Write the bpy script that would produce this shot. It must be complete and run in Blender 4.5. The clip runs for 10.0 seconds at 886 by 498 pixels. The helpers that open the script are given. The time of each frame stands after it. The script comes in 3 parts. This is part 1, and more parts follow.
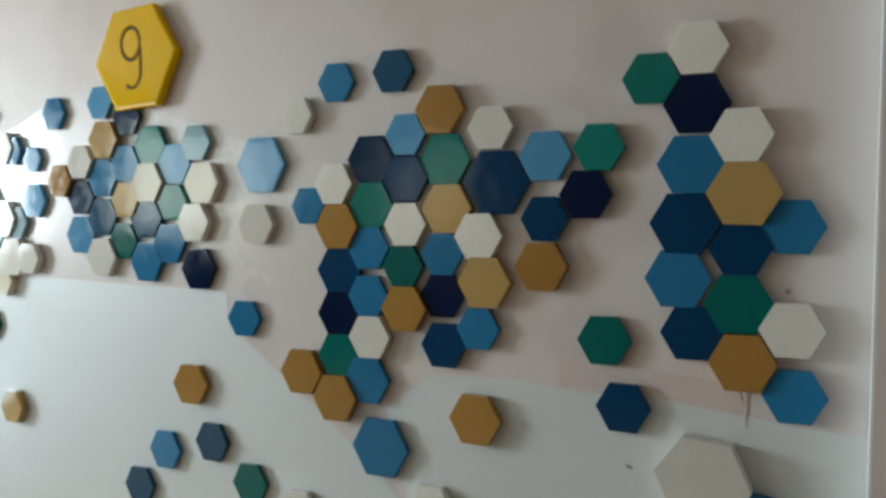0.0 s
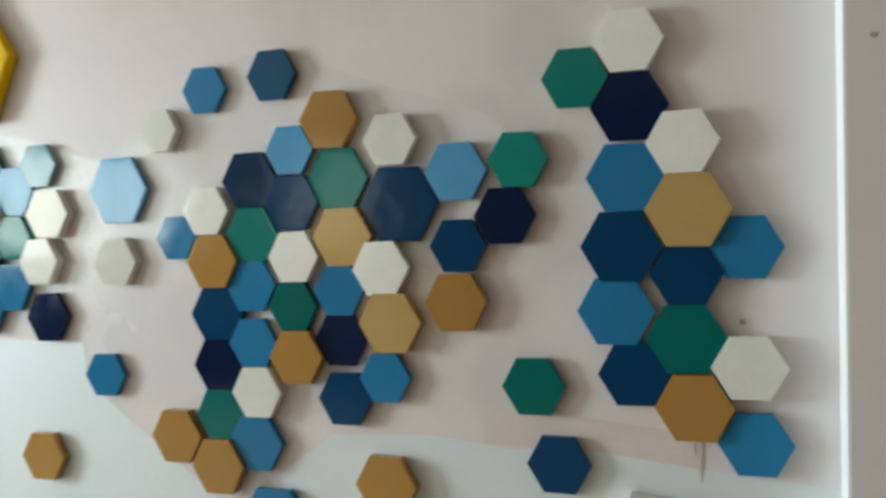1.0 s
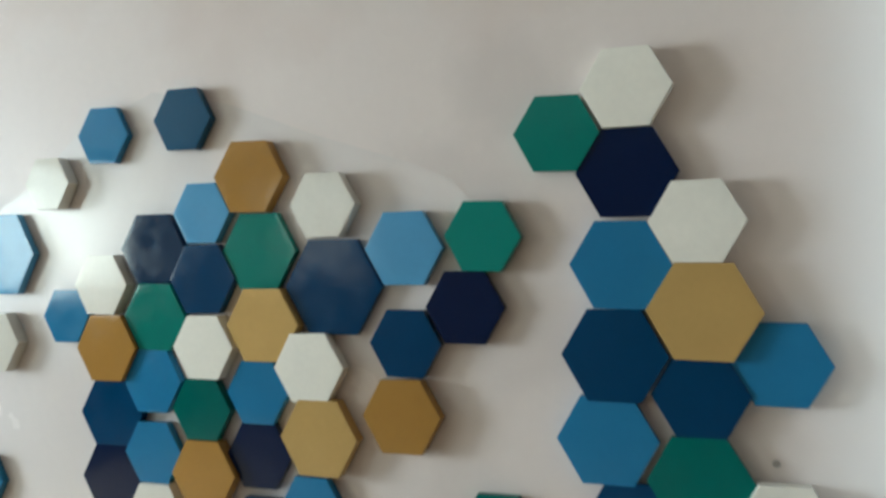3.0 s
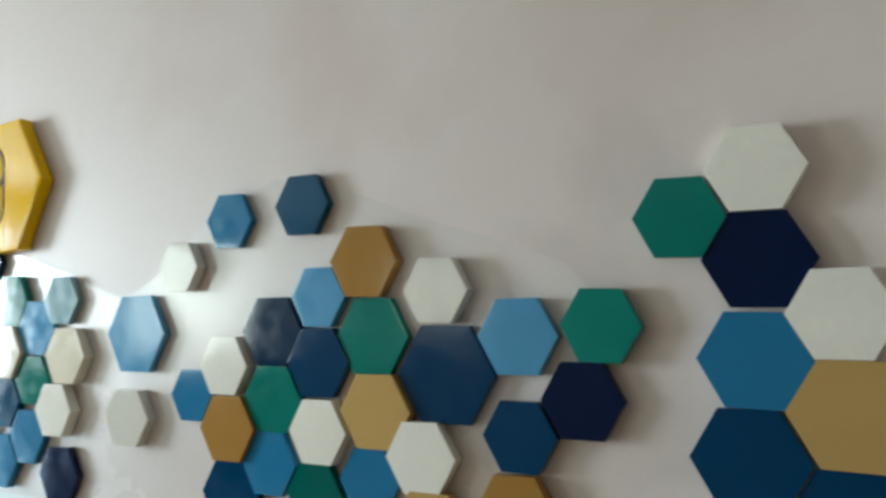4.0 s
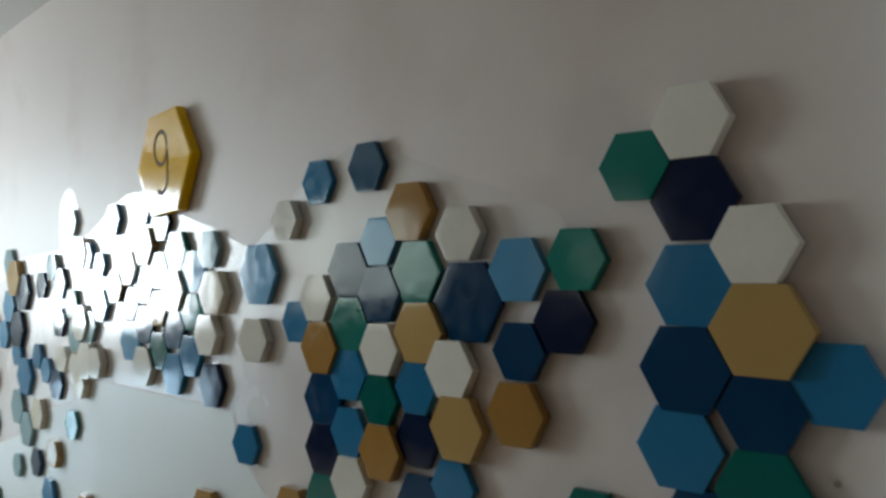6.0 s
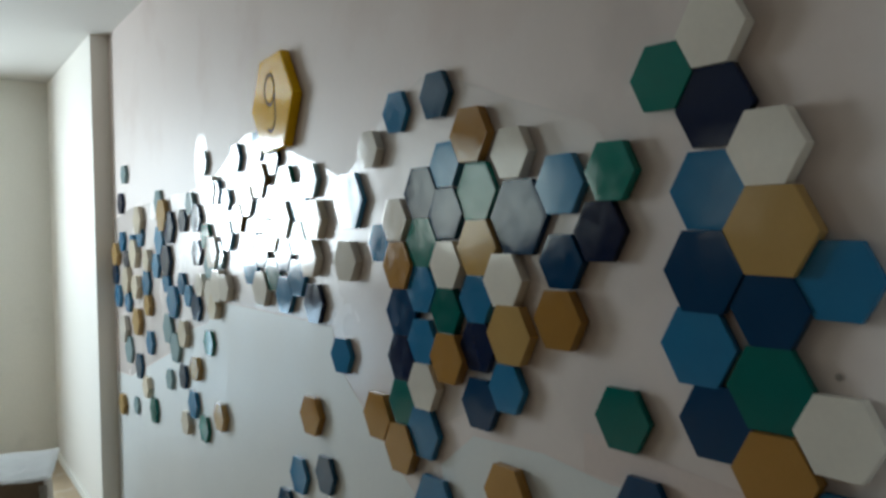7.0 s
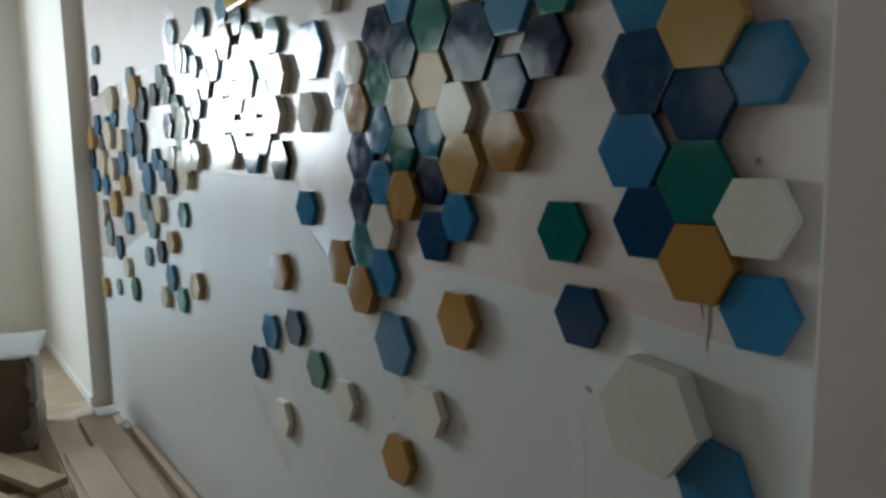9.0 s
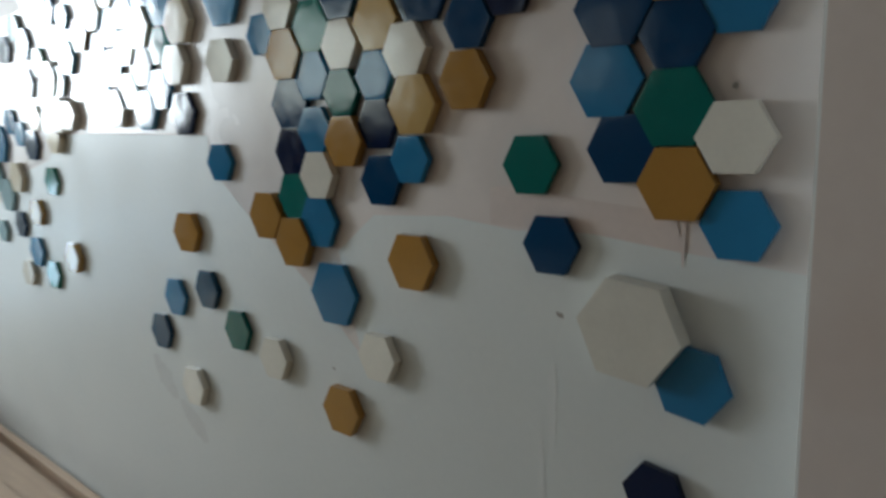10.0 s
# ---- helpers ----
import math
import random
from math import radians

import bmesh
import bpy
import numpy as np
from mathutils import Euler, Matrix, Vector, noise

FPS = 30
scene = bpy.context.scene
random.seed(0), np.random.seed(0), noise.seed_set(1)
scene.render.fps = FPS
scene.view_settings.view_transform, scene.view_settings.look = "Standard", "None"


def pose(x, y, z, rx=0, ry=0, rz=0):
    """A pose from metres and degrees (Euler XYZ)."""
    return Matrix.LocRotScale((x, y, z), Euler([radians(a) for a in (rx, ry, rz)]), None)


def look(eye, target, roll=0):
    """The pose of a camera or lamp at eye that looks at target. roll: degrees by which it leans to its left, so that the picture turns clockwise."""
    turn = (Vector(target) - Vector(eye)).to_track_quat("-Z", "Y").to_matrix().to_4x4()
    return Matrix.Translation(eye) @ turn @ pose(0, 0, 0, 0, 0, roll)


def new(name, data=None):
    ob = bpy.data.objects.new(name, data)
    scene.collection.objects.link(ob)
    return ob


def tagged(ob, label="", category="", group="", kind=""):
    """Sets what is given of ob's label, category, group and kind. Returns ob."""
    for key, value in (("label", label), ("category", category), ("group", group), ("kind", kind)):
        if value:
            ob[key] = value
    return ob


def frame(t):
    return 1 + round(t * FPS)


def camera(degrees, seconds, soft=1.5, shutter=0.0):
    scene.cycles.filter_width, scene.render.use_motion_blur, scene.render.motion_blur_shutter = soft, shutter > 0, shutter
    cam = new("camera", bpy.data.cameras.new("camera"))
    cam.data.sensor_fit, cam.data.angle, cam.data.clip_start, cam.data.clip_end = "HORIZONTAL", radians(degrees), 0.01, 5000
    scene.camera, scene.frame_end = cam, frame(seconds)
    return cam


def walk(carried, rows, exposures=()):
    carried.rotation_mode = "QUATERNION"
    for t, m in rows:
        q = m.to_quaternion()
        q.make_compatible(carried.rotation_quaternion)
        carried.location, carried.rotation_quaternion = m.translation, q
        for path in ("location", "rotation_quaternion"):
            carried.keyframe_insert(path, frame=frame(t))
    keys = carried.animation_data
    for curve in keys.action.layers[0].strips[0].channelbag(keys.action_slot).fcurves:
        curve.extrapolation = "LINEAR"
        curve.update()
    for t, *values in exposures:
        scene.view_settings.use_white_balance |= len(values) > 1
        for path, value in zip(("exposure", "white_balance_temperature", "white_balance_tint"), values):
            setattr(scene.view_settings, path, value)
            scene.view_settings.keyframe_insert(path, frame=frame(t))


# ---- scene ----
cam = camera(60.0, 10.0, soft=2.8, shutter=0.5)
PATH = [
    (0, (4.062, -1.482, 1.525), (3.121, 0.282, 1.455), 0.7),
    (0.5, (4.051, -1.324, 1.548), (3.125, 0.446, 1.449), -0.9),
    (1, (3.971, -1.247, 1.566), (3.236, 0.612, 1.51), -1.6),
    (1.5, (3.95, -1.238, 1.575), (3.357, 0.666, 1.429), -1.4),
    (2, (3.932, -1.178, 1.59), (3.289, 0.714, 1.491), -0.8),
    (3.5, (3.933, -0.898, 1.678), (3.092, 0.914, 1.777), -0.9),
    (4, (3.933, -0.918, 1.686), (2.92, 0.798, 1.864), -0.4),
    (4.5, (3.959, -0.926, 1.68), (2.823, 0.717, 1.788), 0.2),
    (5, (4.011, -0.914, 1.653), (2.712, 0.605, 1.725), -0.9),
    (5.2, (4.058, -0.955, 1.662), (2.739, 0.545, 1.773), -0.7),
    (6.3, (4.334, -0.937, 1.644), (2.857, 0.411, 1.681), -1.3),
    (6.5, (4.369, -0.93, 1.634), (2.831, 0.348, 1.647), -1.8),
    (6.8, (4.409, -0.904, 1.605), (2.792, 0.273, 1.572), -0.9),
    (7, (4.439, -0.889, 1.593), (2.793, 0.245, 1.537), -0.9),
    (7.5, (4.499, -0.857, 1.548), (2.825, 0.229, 1.414), -0.7),
    (8, (4.521, -0.852, 1.521), (2.822, 0.184, 1.329), -1.4),
    (8.5, (4.52, -0.844, 1.473), (2.851, 0.229, 1.221), -1.3),
    (9, (4.507, -0.848, 1.441), (2.886, 0.288, 1.161), -0.9),
    (9.5, (4.477, -0.885, 1.42), (2.918, 0.33, 1.112), -0.3),
    (10, (4.379, -1.022, 1.386), (3.04, 0.421, 1.032), -1.4),

]
EXPOSURES = [
    (0.0, 0.28, 6640, 7), (0.5, 0.5, 6620, 7), (1.0, 0.86, 6560, 6), (1.5, 0.95, 6540, 6), (2.0, 0.97, 6480, 5), (3.5, 0.98, 6370, 3), (4.0, 0.8, 6370, 3), (4.5, 0.51, 6460, 4),
    (5.0, -0.05, 6520, 5), (6.5, -0.42, 6580, 6), (7.5, -0.56, 6600, 7), (8.5, -0.66, 6620, 8), (9.0, -0.74, 6620, 8), (9.5, -0.64, 6620, 8), (10.0, -0.34, 6620, 8),
]
walk(cam, [(t, look(eye, target, roll)) for t, eye, target, roll in PATH], EXPOSURES)

# ---- world and light ----
world = bpy.data.worlds.new("overcast_sky")
scene.world = world
world.use_nodes = True
wn = world.node_tree.nodes
sky = wn.new("ShaderNodeTexSky")
sky.sky_type = "NISHITA"
sky.sun_disc = False
sky.sun_elevation, sky.sun_rotation = radians(38), radians(250)
wn["Background"].inputs["Strength"].default_value = 0.12
world.node_tree.links.new(sky.outputs[0], wn["Background"].inputs["Color"])

END_X, BACK_Y, RIGHT_X, CEIL = -1.6, -5.3, 6.0, 2.65     # room limits
PIER_Y, STEP_Y, STEP_X = -0.09, -0.09, 4.099            # proud wall parts
WIN_A = (-2.26, -1.10, 1.27, 2.40)                       # y0, y1, z0, z1: window in the end wall
FILL_Z0, FILL_Z1 = 0.10, 0.96                            # z0, z1 of an invented opening below it, for fill light
WIN_C = (-5.1, -3.15, 1.38, 2.42)                        # the second one beside it
WIN_B = (-0.25, 0.8, 1.45, 2.4)                          # x0, x1, z0, z1 in the back wall


def area_lamp(name, m, w, h, power, colour):
    d = bpy.data.lights.new(name, "AREA")
    d.shape, d.size, d.size_y, d.energy, d.color = "RECTANGLE", w, h, power, colour
    ob = new(name, d)
    ob.matrix_world = m
    return ob


area_lamp("end_window_daylight", look((END_X - 0.22, -1.68, 1.835), (4, -1.68, 1.835)), 1.15, 1.12, 160, (0.76, 0.885, 1.0))
# added fill under the window, only to brighten the low left end
area_lamp("added_low_fill", look((END_X - 0.22, -1.68, 0.53), (4, -1.68, 0.53)), 1.15, 0.84, 26, (0.52, 0.76, 1.0))
area_lamp("second_window_daylight", look((END_X - 0.22, -4.125, 1.9), (4, -4.125, 1.9)), 1.94, 1.03, 37, (0.80, 0.97, 1.0))
area_lamp("back_window_daylight", look((0.27, BACK_Y - 0.22, 1.92), (0.27, 0, 1.92)), 1.05, 0.95, 2, (0.94, 0.98, 1.0))


# ---- materials ----
def material(name, colour, rough=0.5, var=0.06, scale=6.0, fine=90.0, bump=0.05, bump_scale=40.0, wave=0.0, wave_scale=9.0, spec=0.5, random_tint=0.0, stretch=(1, 1, 1), stain=None, rough_var=0.0, bounce_band=None, blots=()):
    m = bpy.data.materials.new(name)
    m.use_nodes = True
    nt = m.node_tree
    n, link = nt.nodes, nt.links.new
    b = n["Principled BSDF"]
    b.inputs["Roughness"].default_value = rough
    b.inputs["Specular IOR Level"].default_value = spec
    geo = n.new("ShaderNodeNewGeometry")
    mp = n.new("ShaderNodeMapping")
    mp.inputs["Scale"].default_value = stretch
    link(geo.outputs["Position"], mp.inputs["Vector"])

    def nz(s, detail=4.0):
        t = n.new("ShaderNodeTexNoise")
        t.inputs["Scale"].default_value, t.inputs["Detail"].default_value = s, detail
        link(mp.outputs[0], t.inputs["Vector"])
        return t.outputs["Fac"]

    def mix(a, bb, fac, mode="MIX"):
        t = n.new("ShaderNodeMix")
        t.data_type, t.blend_type = "RGBA", mode
        for s, v in ((t.inputs[6], a), (t.inputs[7], bb), (t.inputs[0], fac)):
            if isinstance(v, (tuple, float)):
                s.default_value = v
            else:
                link(v, s)
        return t.outputs[2]

    dark = tuple(c * (1 - 2.2 * var) for c in colour) + (1,)
    light = tuple(min(1, c * (1 + 2.2 * var)) for c in colour) + (1,)
    col = mix(dark, light, nz(scale))
    col = mix(col, mix(dark, light, nz(fine, 2.0)), 0.4)
    if stain:
        r = n.new("ShaderNodeMapRange")
        r.inputs[1].default_value, r.inputs[2].default_value = stain[1], stain[1] + 0.16
        link(nz(stain[2], 6.0), r.inputs[0])
        col = mix(col, tuple(stain[0]) + (1,), r.outputs[0])
    if bounce_band:   # a feathered paler strip between two x values: bounce light painted in
        sx = n.new("ShaderNodeSeparateXYZ")
        link(geo.outputs["Position"], sx.inputs[0])
        wob = n.new("ShaderNodeMath")
        wob.operation = "MULTIPLY_ADD"
        wob.inputs[1].default_value = 0.12
        link(nz(7.0, 5.0), wob.inputs[0])
        link(sx.outputs["X"], wob.inputs[2])
        r = n.new("ShaderNodeMapRange")
        r.interpolation_type = "SMOOTHSTEP"
        r.inputs[1].default_value, r.inputs[2].default_value = bounce_band[1] + 0.06, bounce_band[2] + 0.06
        link(wob.outputs[0], r.inputs[0])
        col = mix(col, tuple(bounce_band[0]) + (1,), r.outputs[0])
    for bx, bz, br in blots:   # darker blots with a feathered, uneven rim
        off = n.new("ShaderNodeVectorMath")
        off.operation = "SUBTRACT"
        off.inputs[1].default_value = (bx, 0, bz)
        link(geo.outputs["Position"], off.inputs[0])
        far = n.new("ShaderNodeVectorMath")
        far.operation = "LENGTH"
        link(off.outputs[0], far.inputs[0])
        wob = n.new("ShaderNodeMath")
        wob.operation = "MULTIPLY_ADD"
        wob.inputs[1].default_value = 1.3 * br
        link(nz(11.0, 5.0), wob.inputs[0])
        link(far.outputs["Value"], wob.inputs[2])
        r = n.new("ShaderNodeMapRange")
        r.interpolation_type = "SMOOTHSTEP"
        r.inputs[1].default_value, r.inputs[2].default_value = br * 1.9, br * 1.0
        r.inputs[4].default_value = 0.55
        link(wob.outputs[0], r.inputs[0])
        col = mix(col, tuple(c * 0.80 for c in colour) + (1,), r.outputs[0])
    if random_tint:
        info = n.new("ShaderNodeObjectInfo")
        r = n.new("ShaderNodeMapRange")
        r.inputs[3].default_value, r.inputs[4].default_value = 1 - random_tint, 1 + random_tint
        link(info.outputs["Random"], r.inputs[0])
        hsv = n.new("ShaderNodeHueSaturation")
        link(r.outputs[0], hsv.inputs["Value"])
        link(col, hsv.inputs["Color"])
        col = hsv.outputs[0]
    link(col, b.inputs["Base Color"])
    if rough_var:
        r = n.new("ShaderNodeMapRange")
        r.inputs[1].default_value, r.inputs[2].default_value = 0.3, 0.7
        r.inputs[3].default_value, r.inputs[4].default_value = rough - rough_var, rough + rough_var
        link(nz(scale * 1.7, 5.0), r.inputs[0])
        link(r.outputs[0], b.inputs["Roughness"])
    bp = n.new("ShaderNodeBump")
    bp.inputs["Strength"].default_value, bp.inputs["Distance"].default_value = bump, 0.002
    link(nz(bump_scale, 3.0), bp.inputs["Height"])
    out = bp.outputs[0]
    if wave:
        b2 = n.new("ShaderNodeBump")
        b2.inputs["Strength"].default_value, b2.inputs["Distance"].default_value = wave, 0.01
        link(nz(wave_scale, 1.0), b2.inputs["Height"])
        link(out, b2.inputs["Normal"])
        out = b2.outputs[0]
    link(out, b.inputs["Normal"])
    return m


M_WALL = material("matt_plaster_wall", (0.708, 0.613, 0.566), 0.5, 0.025, 2.2, 60, 0.12, 70, stain=((0.655, 0.545, 0.492), 0.53, 2.6), spec=0.4)
# paler strip near the step stands for light bounced off its side
M_MAPWALL = material("map_wall_plaster", (0.708, 0.613, 0.566), 0.5, 0.025, 2.2, 60, 0.12, 70, stain=((0.655, 0.545, 0.492), 0.53, 2.6), spec=0.4, bounce_band=((0.70, 0.645, 0.62), 3.96, 4.08), blots=((3.585, 1.285, 0.10), (3.67, 1.545, 0.10), (3.655, 1.87, 0.09), (3.58, 1.70, 0.12), (3.93, 1.42, 0.07)))
M_LOWER = material("white_emulsion", (0.678, 0.686, 0.662), 0.45, 0.03, 2.6, 60, 0.12, 50, wave=0.06, wave_scale=4.0, spec=0.55, rough_var=0.07)
M_GLOSS = material("varnished_wall", (0.70, 0.625, 0.588), 0.25, 0.025, 2.5, 60, 0.05, 60, wave=0.12, wave_scale=5.0, spec=0.6, rough_var=0.07)
M_BARE = material("bare_clay_render", (0.155, 0.092, 0.052), 0.8, 0.06, 2.0, 60, 0.15, 60)
M_CREAM = material("cream_wall_paint", (0.87, 0.83, 0.76), 0.6, 0.02, 2.0, 60, 0.08, 60)
M_GREY = material("grey_end_wall_plaster", (0.85, 0.835, 0.77), 0.65, 0.04, 1.6, 50, 0.1, 60, stain=((0.72, 0.715, 0.665), 0.64, 3.0))
M_CEIL = material("ceiling_paint", (0.64, 0.63, 0.60), 0.7, 0.02, 1.5, 50, 0.05, 50)
M_WHITE = material("plain_white", (0.85, 0.85, 0.84), 0.5, 0.02, 8, 80, 0.1, 80)
M_FLOOR = material("dusty_screed_floor", (0.43, 0.33, 0.22), 0.7, 0.12, 5, 90, 0.25, 60, stain=((0.62, 0.58, 0.51), 0.54, 3.0))
M_PLANK = material("planed_oak_board", (0.50, 0.365, 0.265), 0.55, 0.10, 3.0, 30, 0.15, 30, stretch=(1.5, 14, 14), random_tint=0.12)
M_PLANK_B = material("rough_brown_board", (0.36, 0.26, 0.15), 0.6, 0.14, 3.0, 30, 0.2, 30, stretch=(1.5, 14, 14), random_tint=0.12)
M_BOX = material("brown_wrapped_carton", (0.15, 0.108, 0.072), 0.42, 0.22, 5, 40, 0.3, 14, rough_var=0.12)
M_FILM = material("white_plastic_sheet", (0.85, 0.87, 0.88), 0.3, 0.06, 7, 40, 0.5, 18, wave=0.3, wave_scale=12)
M_WRAP = material("cloudy_plastic_wrap", (0.42, 0.40, 0.36), 0.25, 0.2, 12, 60, 0.4, 20, spec=0.5)
M_BLACK = material("black_plastic", (0.02, 0.022, 0.02), 0.5, 0.1, 10, 60)
M_CABLE = material("grey_cable", (0.42, 0.41, 0.38), 0.5, 0.1, 10, 60)
M_HOLE = material("shadowed_hole", (0.36, 0.32, 0.29), 0.8, 0.1, 60, 200, spec=0.1)
M_PATCH = material("darker_plaster", (0.66, 0.548, 0.50), 0.5, 0.06, 9, 70, 0.12, 60, spec=0.35)
M_SMEAR = material("grey_smear", (0.625, 0.622, 0.60), 0.45, 0.05, 14, 80, 0.1, 60, spec=0.4)
M_STREAK = material("pale_drip", (0.74, 0.74, 0.72), 0.25, 0.03, 14, 80, 0.1, 60, spec=0.5)
M_FRAME = material("white_window_frame", (0.8, 0.8, 0.8), 0.4, 0.01)
M_YELLOW = material("yellow_gloss_enamel", (0.82, 0.475, 0.0), 0.12, 0.04, 12, 80, 0.03, 60, wave=0.07, wave_scale=14, spec=0.22)
M_DIGIT = material("groove_shade_and_dirt", (0.17, 0.09, 0.008), 0.5, 0.05, 20, 80, spec=0.15)

PAINTS = {   # colour key: base colour, words
    "B": ((0.020, 0.165, 0.32), "mid-blue"), "L": ((0.088, 0.285, 0.475), "light sky-blue"), "K": ((0.0, 0.037, 0.10), "dark petrol-blue"),
    "N": ((0.001, 0.009, 0.040), "near-black navy"), "S": ((0.002, 0.026, 0.07), "dark slate-blue"), "T": ((0.004, 0.058, 0.12), "dark teal"),
    "G": ((0.006, 0.17, 0.135), "sea-green"), "E": ((0.0, 0.115, 0.097), "deep emerald-green"), "P": ((0.24, 0.37, 0.40), "pale grey-teal"),
    "O": ((0.37, 0.19, 0.046), "ochre brown"), "D": ((0.48, 0.305, 0.11), "sand-coloured"), "C": ((0.72, 0.64, 0.50), "pale cream"),
    "W": ((0.748, 0.705, 0.622), "off-white"),
}
M_TILE = {k: material("tile_paint_" + v[1].replace("-", "_").replace(" ", "_"), v[0], 0.13, 0.045, 22, 120, 0.05, 90, wave=0.10, wave_scale=13, spec=0.32, random_tint=0.10, rough_var=0.05) for k, v in PAINTS.items()}


# ---- mesh helpers ----
from mathutils.geometry import tessellate_polygon


def mesh_of(name, bm, mat, smooth=False):
    me = bpy.data.meshes.new(name)
    bmesh.ops.recalc_face_normals(bm, faces=bm.faces)
    for f in bm.faces:
        f.smooth = smooth
    bm.to_mesh(me)
    bm.free()
    me.materials.append(mat)
    return me


def thing(name, bm, mat, label="", category="", group="", kind="", m=None):
    ob = new(name, mesh_of(name, bm, mat))
    if m is not None:
        ob.matrix_world = m
    return tagged(ob, label, category, group, kind)


def part(name, bm, mat, parent, label=""):
    ob = new(name, mesh_of(name, bm, mat))
    ob.parent = parent
    return tagged(ob, label) if label else ob


def box(bm, x0, x1, y0, y1, z0, z1, bevel=0.0, m=None):
    g = bmesh.ops.create_cube(bm, size=1.0)
    vs = g["verts"]
    for v in vs:
        v.co = Vector(((x0 + x1) / 2 + v.co.x * (x1 - x0), (y0 + y1) / 2 + v.co.y * (y1 - y0), (z0 + z1) / 2 + v.co.z * (z1 - z0)))
    if bevel:
        es = list({e for v in vs for e in v.link_edges})
        r = bmesh.ops.bevel(bm, geom=es, offset=bevel, segments=2, affect="EDGES", profile=0.5)
        vs = list({v for f in r["faces"] for v in f.verts} | {v for v in vs if v.is_valid})
    if m is not None:
        bmesh.ops.transform(bm, matrix=m, verts=vs)
    return vs


def boxes(*dims, bevel=0.0):
    bm = bmesh.new()
    for d in dims:
        box(bm, *d, bevel=bevel)
    return bm


def sheet(outline, y):
    """An upright coat of paint from an outline of (x, z), a hair in front of the wall."""
    bm = bmesh.new()
    vs = [bm.verts.new((x, y, z)) for x, z in outline]
    for tri in tessellate_polygon([[Vector((x, z, 0)) for x, z in outline]]):
        bm.faces.new([vs[i] for i in tri])
    return bm


# ---- the room ----
S = "structure"
thing("floor", boxes((END_X - 0.2, RIGHT_X + 0.2, BACK_Y - 0.2, 0.2, -0.12, 0)), M_FLOOR, "dusty grey-brown bare screed floor", "floor", kind=S)
thing("ceiling", boxes((END_X - 0.2, RIGHT_X + 0.2, BACK_Y - 0.2, 0.2, CEIL, CEIL + 0.15)), M_CEIL, "plain white painted ceiling", "ceiling", kind=S)
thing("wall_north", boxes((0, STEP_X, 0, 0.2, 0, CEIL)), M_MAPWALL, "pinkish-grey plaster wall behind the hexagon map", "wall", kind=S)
thing("wall_north_pier", boxes((END_X, 0, PIER_Y, 0.2, 0, CEIL)), M_CREAM, "cream painted wall pier beside the map", "wall", kind=S)
thing("wall_north_step", boxes((STEP_X, RIGHT_X, STEP_Y, 0.2, 0, CEIL)), M_WALL, "pinkish plaster wall standing slightly proud", "wall", kind=S)
thing("wall_east", boxes((RIGHT_X, RIGHT_X + 0.2, BACK_Y, 0.2, 0, CEIL)), M_BARE, "bare brown rendered side wall", "wall", kind=S)
y0, y1, z0, z1 = WIN_A
yc0, yc1 = WIN_C[:2]
WX = (END_X - 0.2, END_X)
thing("wall_west", boxes((*WX, y1, 0.2, 0, CEIL), (*WX, y0, y1, 0, FILL_Z0), (*WX, y0, y1, FILL_Z1, z0), (*WX, y0, y1, z1, CEIL)), M_GREY, "grey-green bare plaster end wall with stains", "wall", kind=S)
thing("wall_west_bare", boxes((*WX, yc1, y0, 0, CEIL), (*WX, BACK_Y - 0.2, yc0, 0, CEIL), (*WX, yc0, yc1, 0, WIN_C[2]), (*WX, yc0, yc1, WIN_C[3], CEIL)), M_BARE, "bare brown rendered part of the end wall", "wall", kind=S)
x0, x1, bz0, bz1 = WIN_B
thing("wall_south", boxes((END_X, x0, BACK_Y - 0.2, BACK_Y, 0, CEIL), (x1, RIGHT_X + 0.2, BACK_Y - 0.2, BACK_Y, 0, CEIL),
      (x0, x1, BACK_Y - 0.2, BACK_Y, 0, bz0), (x0, x1, BACK_Y - 0.2, BACK_Y, bz1, CEIL)), M_BARE, "bare brown rendered wall opposite the map", "wall", kind=S)

fx = END_X - 0.12
for wname, (a0, a1, c0, c1) in (("window_1", WIN_A), ("window_2", WIN_C)):
    w1 = tagged(new(wname), "white framed glazing in the end wall", "window", kind=S)
    for a in ((a0, a1, c0, c0 + 0.05), (a0, a1, c1 - 0.05, c1), (a0, a0 + 0.05, c0 + 0.05, c1 - 0.05), (a1 - 0.05, a1, c0 + 0.05, c1 - 0.05)):
        part("window_frame", boxes((fx, fx + 0.06, *a), bevel=0.004), M_FRAME, w1)
    # window_1 also carries a frame round the invented fill opening
    if wname == "window_1":
        for a in ((a0, a1, FILL_Z0, FILL_Z0 + 0.05), (a0, a1, FILL_Z1 - 0.05, FILL_Z1), (a0, a0 + 0.05, FILL_Z0 + 0.05, FILL_Z1 - 0.05), (a1 - 0.05, a1, FILL_Z0 + 0.05, FILL_Z1 - 0.05)):
            part("lower_frame", boxes((fx, fx + 0.06, *a), bevel=0.004), M_FRAME, w1)
    if wname == "window_2":
        part("mullion", boxes((fx, fx + 0.05, -4.16, -4.09, c0 + 0.05, c1 - 0.05), bevel=0.004), M_FRAME, w1)
w2 = tagged(new("window_3"), "white framed window opposite the map", "window", kind=S)
fy = BACK_Y - 0.12
